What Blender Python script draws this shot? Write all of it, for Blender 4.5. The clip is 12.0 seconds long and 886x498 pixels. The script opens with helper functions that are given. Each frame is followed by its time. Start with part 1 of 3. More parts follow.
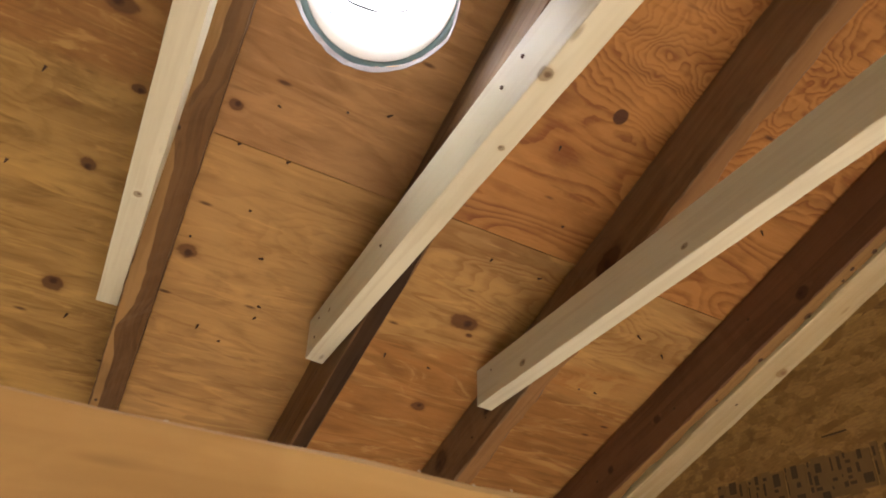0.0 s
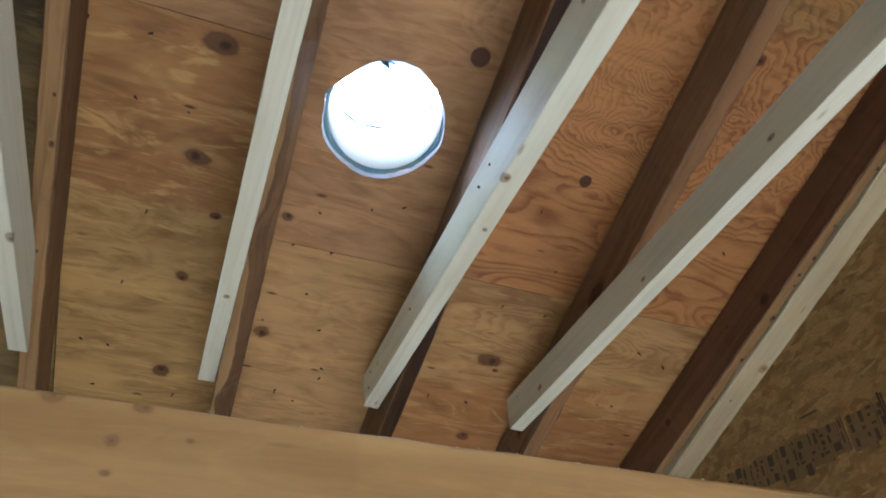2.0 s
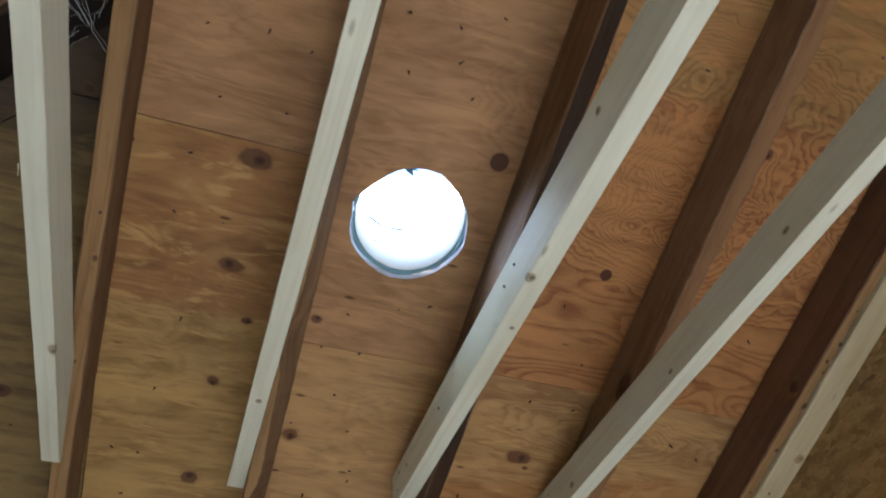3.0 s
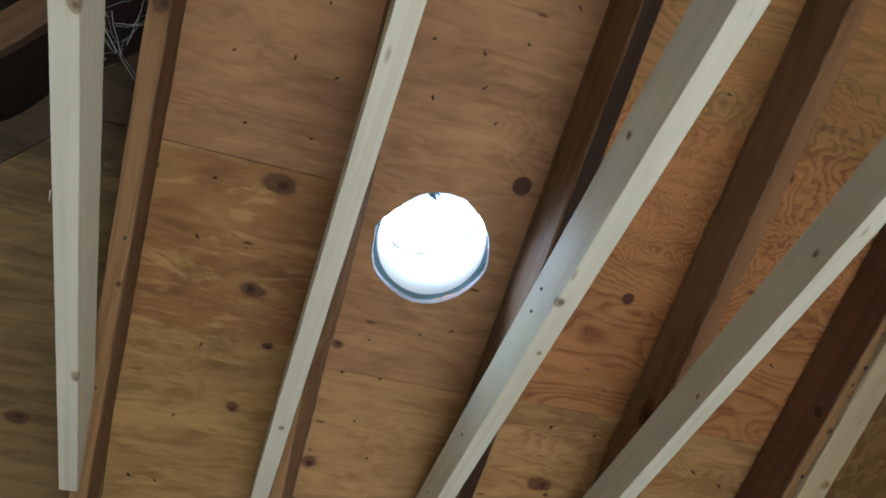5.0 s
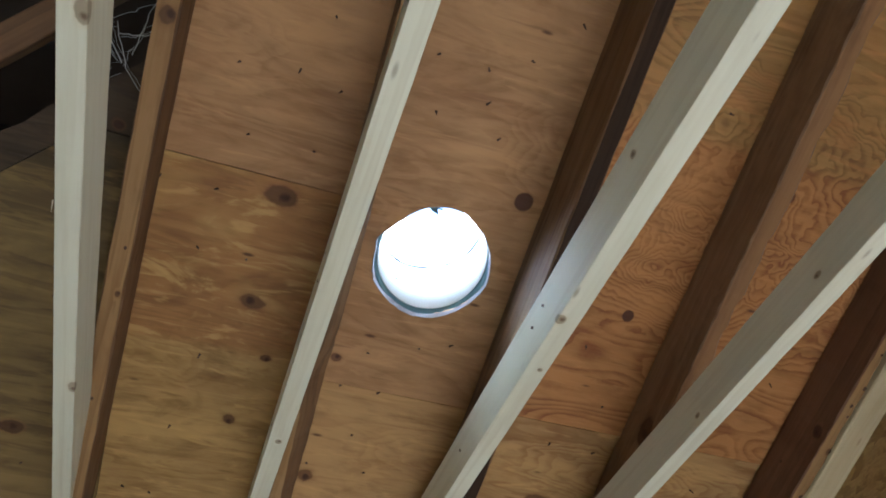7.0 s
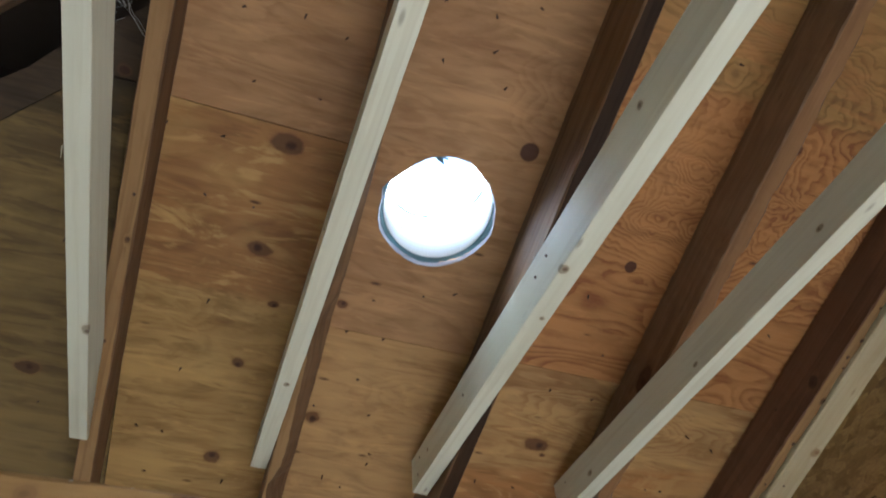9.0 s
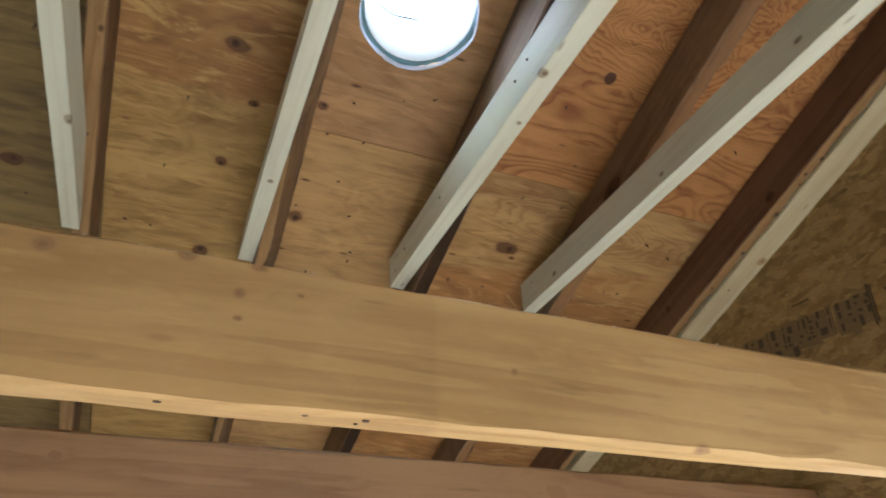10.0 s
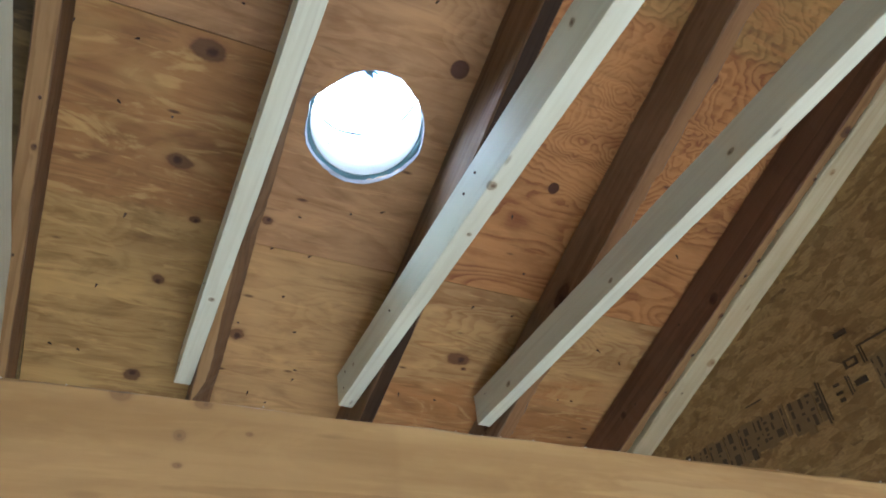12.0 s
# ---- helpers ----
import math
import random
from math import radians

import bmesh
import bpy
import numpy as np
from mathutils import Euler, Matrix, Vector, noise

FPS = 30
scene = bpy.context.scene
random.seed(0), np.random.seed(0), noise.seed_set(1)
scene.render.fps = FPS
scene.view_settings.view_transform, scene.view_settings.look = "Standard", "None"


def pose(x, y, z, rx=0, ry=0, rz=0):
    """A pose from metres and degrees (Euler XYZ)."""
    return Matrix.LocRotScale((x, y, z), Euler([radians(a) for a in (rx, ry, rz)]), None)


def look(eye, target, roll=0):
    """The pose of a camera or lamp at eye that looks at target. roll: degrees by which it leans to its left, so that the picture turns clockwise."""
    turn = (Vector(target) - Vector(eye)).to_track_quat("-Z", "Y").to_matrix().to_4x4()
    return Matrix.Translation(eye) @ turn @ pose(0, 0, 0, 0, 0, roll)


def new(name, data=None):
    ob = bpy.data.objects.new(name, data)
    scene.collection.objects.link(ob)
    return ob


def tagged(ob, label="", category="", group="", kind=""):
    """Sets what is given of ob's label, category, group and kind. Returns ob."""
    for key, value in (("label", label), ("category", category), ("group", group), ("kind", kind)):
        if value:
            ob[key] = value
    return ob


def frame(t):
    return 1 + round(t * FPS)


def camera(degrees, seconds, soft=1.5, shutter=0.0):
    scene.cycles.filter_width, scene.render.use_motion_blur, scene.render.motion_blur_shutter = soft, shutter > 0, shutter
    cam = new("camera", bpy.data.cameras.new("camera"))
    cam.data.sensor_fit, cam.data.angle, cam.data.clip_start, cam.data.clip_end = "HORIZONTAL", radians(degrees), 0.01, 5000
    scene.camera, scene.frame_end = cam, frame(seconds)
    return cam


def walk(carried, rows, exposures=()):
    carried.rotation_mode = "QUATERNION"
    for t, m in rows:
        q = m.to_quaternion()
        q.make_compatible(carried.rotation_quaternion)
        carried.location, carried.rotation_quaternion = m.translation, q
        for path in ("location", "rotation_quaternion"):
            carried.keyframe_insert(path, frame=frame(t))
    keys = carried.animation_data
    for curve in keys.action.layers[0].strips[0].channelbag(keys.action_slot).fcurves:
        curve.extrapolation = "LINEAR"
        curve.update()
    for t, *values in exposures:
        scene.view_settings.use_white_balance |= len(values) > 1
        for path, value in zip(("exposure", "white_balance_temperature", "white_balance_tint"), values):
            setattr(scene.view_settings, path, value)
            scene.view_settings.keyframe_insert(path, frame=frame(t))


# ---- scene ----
cam = camera(67.0, 12.0, 1.8, 0.5)
PATH = [
    (0, (-0.276, -1.206, -0.794), (0.385, 0.194, 0.472), 3.2),
    (0.5, (-0.270, -1.263, -0.881), (0.298, 0.162, 0.401), -1.4),
    (1, (-0.249, -1.392, -1.024), (0.029, 0.064, 0.319), -10.9),
    (1.5, (-0.269, -1.482, -1.000), (0.008, -0.048, 0.367), -1.9),
    (2, (-0.335, -1.481, -0.975), (0.182, -0.107, 0.384), -1.5),
    (2.5, (-0.352, -1.503, -1.000), (0.100, -0.257, 0.498), -1.0),
    (3, (-0.371, -1.512, -0.986), (0.048, -0.309, 0.555), -2.3),
    (3.2, (-0.391, -1.508, -0.989), (0.035, -0.331, 0.570), -3.1),
    (4.8, (-0.402, -1.498, -0.978), (-0.010, -0.333, 0.599), -1.8),
    (5, (-0.416, -1.498, -0.978), (-0.014, -0.344, 0.605), -2.5),
    (5.5, (-0.417, -1.500, -0.976), (-0.017, -0.364, 0.621), -2.3),
    (6, (-0.417, -1.506, -0.975), (-0.026, -0.365, 0.621), -2.0),
    (6.5, (-0.424, -1.501, -0.973), (-0.023, -0.377, 0.632), -2.1),
    (7, (-0.427, -1.499, -0.972), (-0.022, -0.374, 0.631), -2.1),
    (7.2, (-0.429, -1.496, -0.975), (-0.020, -0.377, 0.632), -2.1),
    (8.8, (-0.423, -1.510, -0.977), (0.013, -0.292, 0.549), -1.4),
    (9, (-0.429, -1.506, -0.983), (-0.004, -0.265, 0.527), -0.8),
    (9.5, (-0.428, -1.514, -1.018), (0.072, -0.113, 0.319), -0.6),
    (10, (-0.433, -1.513, -1.043), (0.166, 0.036, 0.071), -0.5),
    (10.5, (-0.431, -1.491, -1.009), (0.286, -0.089, 0.224), -6.5),
    (11, (-0.434, -1.490, -1.006), (0.293, -0.147, 0.285), -7.4),
    (11.5, (-0.454, -1.490, -0.999), (0.271, -0.174, 0.321), -7.5),
    (12, (-0.443, -1.490, -1.008), (0.252, -0.190, 0.343), -6.6),
]
EXPOSURES = [
    (0.0, 3.84, 8350, 23), (0.5, 3.85, 7450, 18), (1.5, 3.69, 5650, 9), (2.5, 3.63, 5290, 8), (3.2, 3.42, 5490, 8), (7.2, 3.42, 5540, 8),
    (9.0, 3.47, 5540, 8), (10.0, 3.74, 5790, 6), (10.8, 3.92, 5240, 4), (12.0, 3.85, 5140, 5),
]
walk(cam, [(t, look(eye, target, roll)) for t, eye, target, roll in PATH], EXPOSURES)

# ---- world, sun, lamps ----
SUN_ELEV, SUN_ROT = 47.0, 92.0
world = bpy.data.worlds.new("sky")
world.use_nodes = True
scene.world = world
wn = world.node_tree
sky = wn.nodes.new("ShaderNodeTexSky")
sky.sky_type = "NISHITA"
sky.sun_disc = False
sky.sun_elevation, sky.sun_rotation = radians(SUN_ELEV), radians(SUN_ROT)
wn.links.new(sky.outputs[0], wn.nodes["Background"].inputs[0])
wn.nodes["Background"].inputs[1].default_value = 0.15

sun = new("sun", bpy.data.lights.new("sun", "SUN"))
sun.data.energy, sun.data.angle, sun.data.color = 2.0, radians(0.5), (1.0, 0.95, 0.88)
se, sr = radians(SUN_ELEV), radians(SUN_ROT)
sun.matrix_world = look((math.sin(sr) * math.cos(se) * 9, math.cos(sr) * math.cos(se) * 9, math.sin(se) * 9), (0, 0, 0))

# added fill lamp in the doorway assumed, out of view, in the gable wall
door_light = new("door_fill", bpy.data.lights.new("door_fill", "AREA"))
door_light.data.shape, door_light.data.size, door_light.data.size_y = "RECTANGLE", 2.2, 1.9
door_light.data.energy, door_light.data.color = 0.35, (0.92, 0.96, 1.0)
door_light.matrix_world = look((1.010, -1.55, -1.78), (-1.0, -1.55, -1.78))

# sky light that falls down the tube of the skylight
dome_light = new("skylight_daylight", bpy.data.lights.new("skylight_daylight", "AREA"))
dome_light.data.shape, dome_light.data.size = "DISK", 0.22
dome_light.data.energy, dome_light.data.color = 0.40, (0.66, 0.83, 1.0)
dome_light.matrix_world = look((-0.142, -0.640, 0.191 + 0.335), (-0.142, -0.6399, -2.0))

# ---- roof frame: x along the eave, y down the slope, z out of the roof ----
SLOPE = math.atan(0.299)
ROOF = Matrix.Rotation(-SLOPE, 4, "X")
S = 0.4064            # spacing of joists and rafters
W, H = 0.038, 0.089   # two-by-four
JOIST_Z = -0.1146     # underside of the ceiling joists
GABLE_X = 0.986
FLOOR_Z = -2.75
EAVE_Y, BACK_Y, LEFT_X = 1.15, -4.75, -3.6
RIDGE_Y = (EAVE_Y + BACK_Y) / 2


# ---- materials ----
class Nodes:
    """Short ways to add shader nodes."""

    def __init__(self, name):
        self.m = bpy.data.materials.new(name)
        self.m.use_nodes = True
        self.t = self.m.node_tree
        self.b = self.t.nodes["Principled BSDF"]

    def put(self, sock, v):
        if isinstance(v, bpy.types.NodeSocket):
            self.t.links.new(v, sock)
        elif isinstance(v, (tuple, list)) and len(v) == 3 and sock.type == "RGBA":
            sock.default_value = (*v, 1)
        else:
            sock.default_value = v

    def math(self, op, a, b=0.0, clamp=False):
        n = self.t.nodes.new("ShaderNodeMath")
        n.operation, n.use_clamp = op, clamp
        self.put(n.inputs[0], a)
        self.put(n.inputs[1], b)
        return n.outputs[0]

    def vec(self, op, a, b=(0, 0, 0)):
        n = self.t.nodes.new("ShaderNodeVectorMath")
        n.operation = op
        self.put(n.inputs[0], a)
        self.put(n.inputs[1], b)
        return n.outputs["Value"] if op in ("LENGTH", "DISTANCE") else n.outputs[0]

    def coords(self):
        return self.t.nodes.new("ShaderNodeTexCoord").outputs["Object"]

    def random(self):
        return self.t.nodes.new("ShaderNodeObjectInfo").outputs["Random"]

    def noise(self, co, scale, detail=3.0, rough=0.5, dist=0.0):
        n = self.t.nodes.new("ShaderNodeTexNoise")
        self.put(n.inputs["Vector"], co)
        self.put(n.inputs["Scale"], scale)
        self.put(n.inputs["Detail"], detail)
        self.put(n.inputs["Roughness"], rough)
        self.put(n.inputs["Distortion"], dist)
        return n.outputs[0]

    def voronoi(self, co, scale, out="Distance"):
        n = self.t.nodes.new("ShaderNodeTexVoronoi")
        self.put(n.inputs["Vector"], co)
        self.put(n.inputs["Scale"], scale)
        return n.outputs[out]

    def range(self, v, a, b, c=0.0, d=1.0, smooth=True):
        n = self.t.nodes.new("ShaderNodeMapRange")
        n.interpolation_type = "SMOOTHSTEP" if smooth else "LINEAR"
        for k, x in enumerate((v, a, b, c, d)):
            self.put(n.inputs[k], x)
        return n.outputs[0]

    def mix(self, f, a, b, kind="MIX"):
        n = self.t.nodes.new("ShaderNodeMix")
        n.data_type, n.blend_type = "RGBA", kind
        self.put(n.inputs[0], f)
        self.put(n.inputs[6], a)
        self.put(n.inputs[7], b)
        return n.outputs[2]

    def bump(self, h, strength, dist):
        n = self.t.nodes.new("ShaderNodeBump")
        n.inputs["Strength"].default_value, n.inputs["Distance"].default_value = strength, dist
        self.put(n.inputs["Height"], h)
        self.t.links.new(n.outputs[0], self.b.inputs["Normal"])

    def done(self, col, rough, spec=0.35):
        self.put(self.b.inputs["Base Color"], col)
        self.put(self.b.inputs["Roughness"], rough)
        self.b.inputs["Specular IOR Level"].default_value = spec
        return self.m


def wood(name, light, dark, ring=9.0, across=9.0, along=0.9, contrast=0.6, knots=(), knot_col=(0.045, 0.018, 0.009),
         rim_col=None, stain=(0.12, 0.07, 0.035), stain_amount=0.35, specks=0.5, rough=0.62, relief=0.25, seed=0.0, swirl=0.25, detail=3.0,
         mottle=0.0, spec=0.3, plugs=(), bend=0.05, bands=(), figures=()):
    """Sawn or peeled wood with its grain along the local x. knots: (x, y, z, radius).
    bands: (axis, edge, slant, softness, colour, amount), another tone beyond a line across the piece, painted light
    falloff included.
    figures: (x, y, half length, half width, rings), arched growth rings round a point."""
    n = Nodes(name)
    co = n.coords()
    shift = n.math("MULTIPLY", n.random(), 17.0)
    comb = n.t.nodes.new("ShaderNodeCombineXYZ")
    for k in range(3):
        n.put(comb.inputs[k], n.math("ADD", shift, seed + 3.7 * k))
    off = n.vec("ADD", co, comb.outputs[0])
    warp = n.noise(off, 14.0, 2.0)
    base = n.noise(n.vec("MULTIPLY", off, (along, across, across)), 1.0, detail, 0.5, swirl)
    core, halo, pith = None, None, None
    fray = n.noise(off, 55.0, 3.0, 0.6)
    for k, (x, y, z, r) in enumerate(knots):
        turn = 2.4 * k + 40.0 * x
        d = n.vec("LENGTH", n.vec("MULTIPLY", n.vec("SUBTRACT", co, (x, y, z)), (0.62 + 0.3 * math.sin(turn) ** 2, 1.0, 1.0)))
        d = n.math("ADD", d, n.math("MULTIPLY", n.math("SUBTRACT", warp, 0.5), 1.1 * r))
        d = n.math("ADD", d, n.math("MULTIPLY", n.math("SUBTRACT", fray, 0.5), 0.55 * r))
        c = n.range(d, r * 0.72, r * 1.02, 1.0, 0.0)
        e = n.vec("LENGTH", n.vec("SUBTRACT", co, (x + 0.32 * r * math.cos(turn), y + 0.3 * r * math.sin(turn), z)))
        e = n.math("ADD", e, n.math("MULTIPLY", n.math("SUBTRACT", fray, 0.5), 0.7 * r))
        e = n.range(e, r * 0.18, r * 0.62, 1.0, 0.0)
        pith = e if pith is None else n.math("MAXIMUM", pith, e)
        h = n.range(d, r * 0.3, r * 2.3, 1.0, 0.0)
        core = c if core is None else n.math("MAXIMUM", core, c)
        halo = h if halo is None else n.math("MAXIMUM", halo, h)
    if halo is not None:
        base = n.math("ADD", base, n.math("MULTIPLY", halo, bend))
    for x, y, rx, ry, rings in figures:
        d = n.vec("LENGTH", n.vec("MULTIPLY", n.vec("SUBTRACT", co, (x, y, 0)), (1.0 / rx, 1.0 / ry, 0.0)))
        d = n.math("ADD", d, n.math("MULTIPLY", n.math("SUBTRACT", n.noise(off, 7.0, 3.0), 0.5), 1.1))
        base = n.math("ADD", base, n.range(d, 0.0, 1.25, rings / ring, 0.0, False))
    # growth rings: slowly darkening, then a sharp return to pale
    saw = n.math("FRACT", n.math("MULTIPLY", n.math("ADD", base, n.math("MULTIPLY", n.math("SUBTRACT", fray, 0.5), 0.02)), ring))
    lines = n.math("MULTIPLY", n.range(saw, 0.25, 0.86), n.range(saw, 0.88, 1.0, 1.0, 0.0))
    fibre = n.noise(n.vec("MULTIPLY", off, (9.0, 160.0, 160.0)), 1.0, 3.0, 0.6)
    broad = n.noise(n.vec("MULTIPLY", off, (1.2, 3.0, 3.0)), 1.0, 4.0, 0.6)
    f = n.math("MULTIPLY", lines, n.range(broad, 0.25, 0.75, contrast * 0.35, contrast))
    streak = n.noise(n.vec("MULTIPLY", off, (3.2, 26.0, 26.0)), 1.0, 4.0, 0.62, 0.3)
    f = n.math("ADD", f, n.math("MULTIPLY", n.math("SUBTRACT", streak, 0.5), 0.95))
    f = n.math("ADD", f, n.math("MULTIPLY", n.math("SUBTRACT", fibre, 0.5), 0.5), True)
    col = n.mix(f, light, dark)
    blot = n.noise(n.vec("MULTIPLY", off, (5.0, 13.0, 13.0)), 1.0, 4.0, 0.65)
    if bands:
        axes = n.t.nodes.new("ShaderNodeSeparateXYZ")
        n.put(axes.inputs[0], co)
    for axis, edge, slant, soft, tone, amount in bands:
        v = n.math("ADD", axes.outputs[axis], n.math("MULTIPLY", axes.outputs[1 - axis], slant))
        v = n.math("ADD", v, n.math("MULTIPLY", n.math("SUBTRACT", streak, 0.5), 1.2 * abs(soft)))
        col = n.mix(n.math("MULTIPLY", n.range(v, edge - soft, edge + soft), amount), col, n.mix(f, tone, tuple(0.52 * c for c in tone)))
    col = n.mix(n.math("MULTIPLY", n.range(broad, 0.48, 0.8), stain_amount), col, stain)
    col = n.mix(n.math("MULTIPLY", n.range(blot, 0.55, 0.75), stain_amount), col, dark)
    col = n.mix(n.math("MULTIPLY", n.range(blot, 0.28, 0.42, 1.0, 0.0), 0.45), col, light)
    if mottle:
        swell = n.noise(n.vec("MULTIPLY", off, (3.2, 10.0, 10.0)), 1.0, 4.0, 0.6, 2.2)
        col = n.mix(n.math("MULTIPLY", n.range(swell, 0.47, 0.72), mottle * 0.6), col, tuple(0.70 * a for a in dark))
        col = n.mix(n.math("MULTIPLY", n.range(swell, 0.32, 0.46, 1.0, 0.0), mottle), col, tuple(1.12 * a for a in light))
        cloud = n.noise(n.vec("MULTIPLY", off, (1.7, 5.0, 5.0)), 1.0, 3.0, 0.55, 1.0)
        col = n.mix(n.math("MULTIPLY", n.range(cloud, 0.52, 0.68), mottle * 0.65), col, tuple(min(0.8, 1.22 * a) for a in light))
        col = n.mix(n.math("MULTIPLY", n.range(cloud, 0.32, 0.45, 1.0, 0.0), mottle * 0.45), col, dark)
        wisp = n.noise(n.vec("MULTIPLY", off, (5.0, 30.0, 30.0)), 1.0, 3.0, 0.6, 1.2)
        col = n.mix(n.math("MULTIPLY", n.range(wisp, 0.54, 0.70), mottle * 0.75), col, tuple(min(0.8, 1.28 * a) for a in light))
        dash = n.noise(n.vec("MULTIPLY", off, (7.0, 60.0, 60.0)), 1.0, 2.0, 0.5)
        col = n.mix(n.range(dash, 0.68, 0.80, 0.0, 0.4), col, tuple(0.45 * a for a in dark))
    if specks:
        v = n.t.nodes.new("ShaderNodeTexVoronoi")
        n.put(v.inputs["Vector"], n.vec("MULTIPLY", off, (6.0, 19.0, 19.0)))
        n.put(v.inputs["Scale"], 1.0)
        sep = n.t.nodes.new("ShaderNodeSeparateColor")
        n.put(sep.inputs[0], v.outputs["Color"])
        few = n.range(sep.outputs[0], 0.60, 0.62)
        s = n.math("MULTIPLY", n.range(v.outputs["Distance"], 0.03, 0.11, 1.0, 0.0), few)
        col = n.mix(n.math("MULTIPLY", s, specks), col, knot_col)
    if halo is not None:
        col = n.mix(n.math("MULTIPLY", n.range(halo, 0.35, 1.0), 0.45), col, rim_col or dark)
        body = tuple(min(1.0, 0.34 * a + 0.75 * b) for a, b in zip(dark, knot_col))
        col = n.mix(n.math("MULTIPLY", core, n.range(streak, 0.25, 0.75, 0.97, 0.78)), col, body)
        col = n.mix(n.math("MULTIPLY", n.math("MULTIPLY", pith, core), 0.92), col, knot_col)
    for x, y, r in plugs:
        d = n.vec("LENGTH", n.vec("MULTIPLY", n.vec("SUBTRACT", co, (x, y, 0)), (1.0, 1.0, 0.0)))
        d = n.math("ADD", d, n.math("MULTIPLY", n.math("SUBTRACT", fray, 0.5), 0.25 * r))
        col = n.mix(n.range(d, r * 0.85, r * 1.08, 0.93, 0.0), col, tuple(1.3 * v for v in knot_col))
    n.bump(n.math("ADD", n.math("MULTIPLY", fibre, 0.6), n.math("MULTIPLY", lines, 0.25)), relief, 0.002)
    return n.done(col, n.range(fibre, 0.2, 0.8, rough - 0.1, rough + 0.12), spec)


def osb():
    n = Nodes("oriented_strand_board")
    co = n.coords()
    sep = n.t.nodes.new("ShaderNodeSeparateXYZ")
    n.put(sep.inputs[0], co)
    comb = n.t.nodes.new("ShaderNodeCombineXYZ")
    n.put(comb.inputs[0], sep.outputs[1])
    n.put(comb.inputs[1], sep.outputs[2])
    p = comb.outputs[0]
    warp = n.noise(p, 9.0, 2.0)
    col = None
    for k, (ang, sx, sy) in enumerate(((0.4, 16.0, 44.0), (1.6, 14.0, 40.0), (-0.5, 20.0, 52.0))):
        m = n.t.nodes.new("ShaderNodeMapping")
        n.put(m.inputs["Vector"], p)
        m.inputs["Location"].default_value = (3.0 * k, 1.3 * k, 0)
        m.inputs["Rotation"].default_value = (0, 0, ang)
        m.inputs["Scale"].default_value = (sx, sy, 1)
        v = n.t.nodes.new("ShaderNodeTexVoronoi")
        n.put(v.inputs["Vector"], m.outputs[0])
        n.put(v.inputs["Scale"], 1.0)
        s = n.t.nodes.new("ShaderNodeSeparateColor")
        n.put(s.inputs[0], v.outputs["Color"])
        ramp = n.mix(n.range(s.outputs[0], 0.0, 1.0), (0.225, 0.130, 0.043), (0.41, 0.262, 0.095))
        ramp = n.mix(n.range(s.outputs[1], 0.94, 0.985, 0.0, 0.7), ramp, (0.13, 0.075, 0.03))
        col = ramp if col is None else n.mix(n.range(n.noise(p, 13.0 + 6 * k, 3.0, 0.6), 0.40, 0.58), col, ramp)
    grain = n.noise(n.vec("MULTIPLY", p, (60.0, 200.0, 1.0)), 1.0, 3.0, 0.6)
    col = n.mix(n.range(grain, 0.3, 0.75, 0.0, 0.4), col, (0.14, 0.076, 0.028))
    n.bump(n.math("ADD", grain, warp), 0.3, 0.003)
    return n.done(col, 0.6)


def plain(name, a, b, scale=20.0, rough=0.7, metal=0.0, bump=0.2):
    n = Nodes(name)
    co = n.coords()
    v = n.noise(co, scale, 5.0, 0.6)
    w = n.noise(co, scale * 0.13, 3.0)
    col = n.mix(n.math("MULTIPLY", n.math("ADD", v, w), 0.5), a, b)
    n.bump(v, bump, 0.002)
    n.b.inputs["Metallic"].default_value = metal
    return n.done(col, rough)


# pale new pine, one material a joist with its own knots (local: x from the eave end, y across, z up)
PINE, PINE_DARK = (0.62, 0.600, 0.455), (0.48, 0.435, 0.295)
pine_knot = dict(ring=5.0, across=16.0, along=0.5, contrast=0.45, knot_col=(0.13, 0.080, 0.042), rim_col=(0.52, 0.40, 0.22),
                 stain=(0.55, 0.50, 0.36), stain_amount=0.25, specks=0.5, rough=0.55, relief=0.15)
JOIST_KNOTS = {
    -2: [(0.39, 0.036, 0.0, 0.011), (1.115, 0.033, 0.002, 0.012), (0.25, 0.0, 0.01, 0.006)],
    -1: [(0.34, 0.02, 0.0, 0.006), (0.62, 0.0, 0.05, 0.008)],
    0: [(0.815, 0.016, 0.0, 0.010), (0.69, 0.034, 0.0, 0.006), (0.70, 0.0, 0.02, 0.006), (1.12, 0.0, 0.06, 0.010), (0.12, 0.004, 0.05, 0.005)],
    1: [(1.015, 0.0, 0.033, 0.007), (0.635, 0.0, 0.022, 0.006), (0.18, 0.0, 0.025, 0.009), (1.5, 0.0, 0.05, 0.01)],
}
rafter_opts = dict(ring=5.0, across=14.0, along=0.45, contrast=0.7, stain=(0.09, 0.045, 0.022), stain_amount=0.6, specks=0.8, rough=0.66, relief=0.35)
m_rafter = wood("aged_fir", (0.180, 0.098, 0.043), (0.082, 0.041, 0.018), knots=[(0.55, 0.01, 0.02, 0.016), (1.31, 0.053, 0.01, 0.014), (2.05, 0.0, 0.05, 0.015)], **rafter_opts)
m_rafter_dark = wood("dark_aged_fir", (0.165, 0.082, 0.042), (0.078, 0.036, 0.018), knots=[(1.36, 0.0, 0.055, 0.011), (1.56, 0.0, 0.065, 0.010), (2.03, 0.0, 0.03, 0.016)], **rafter_opts)
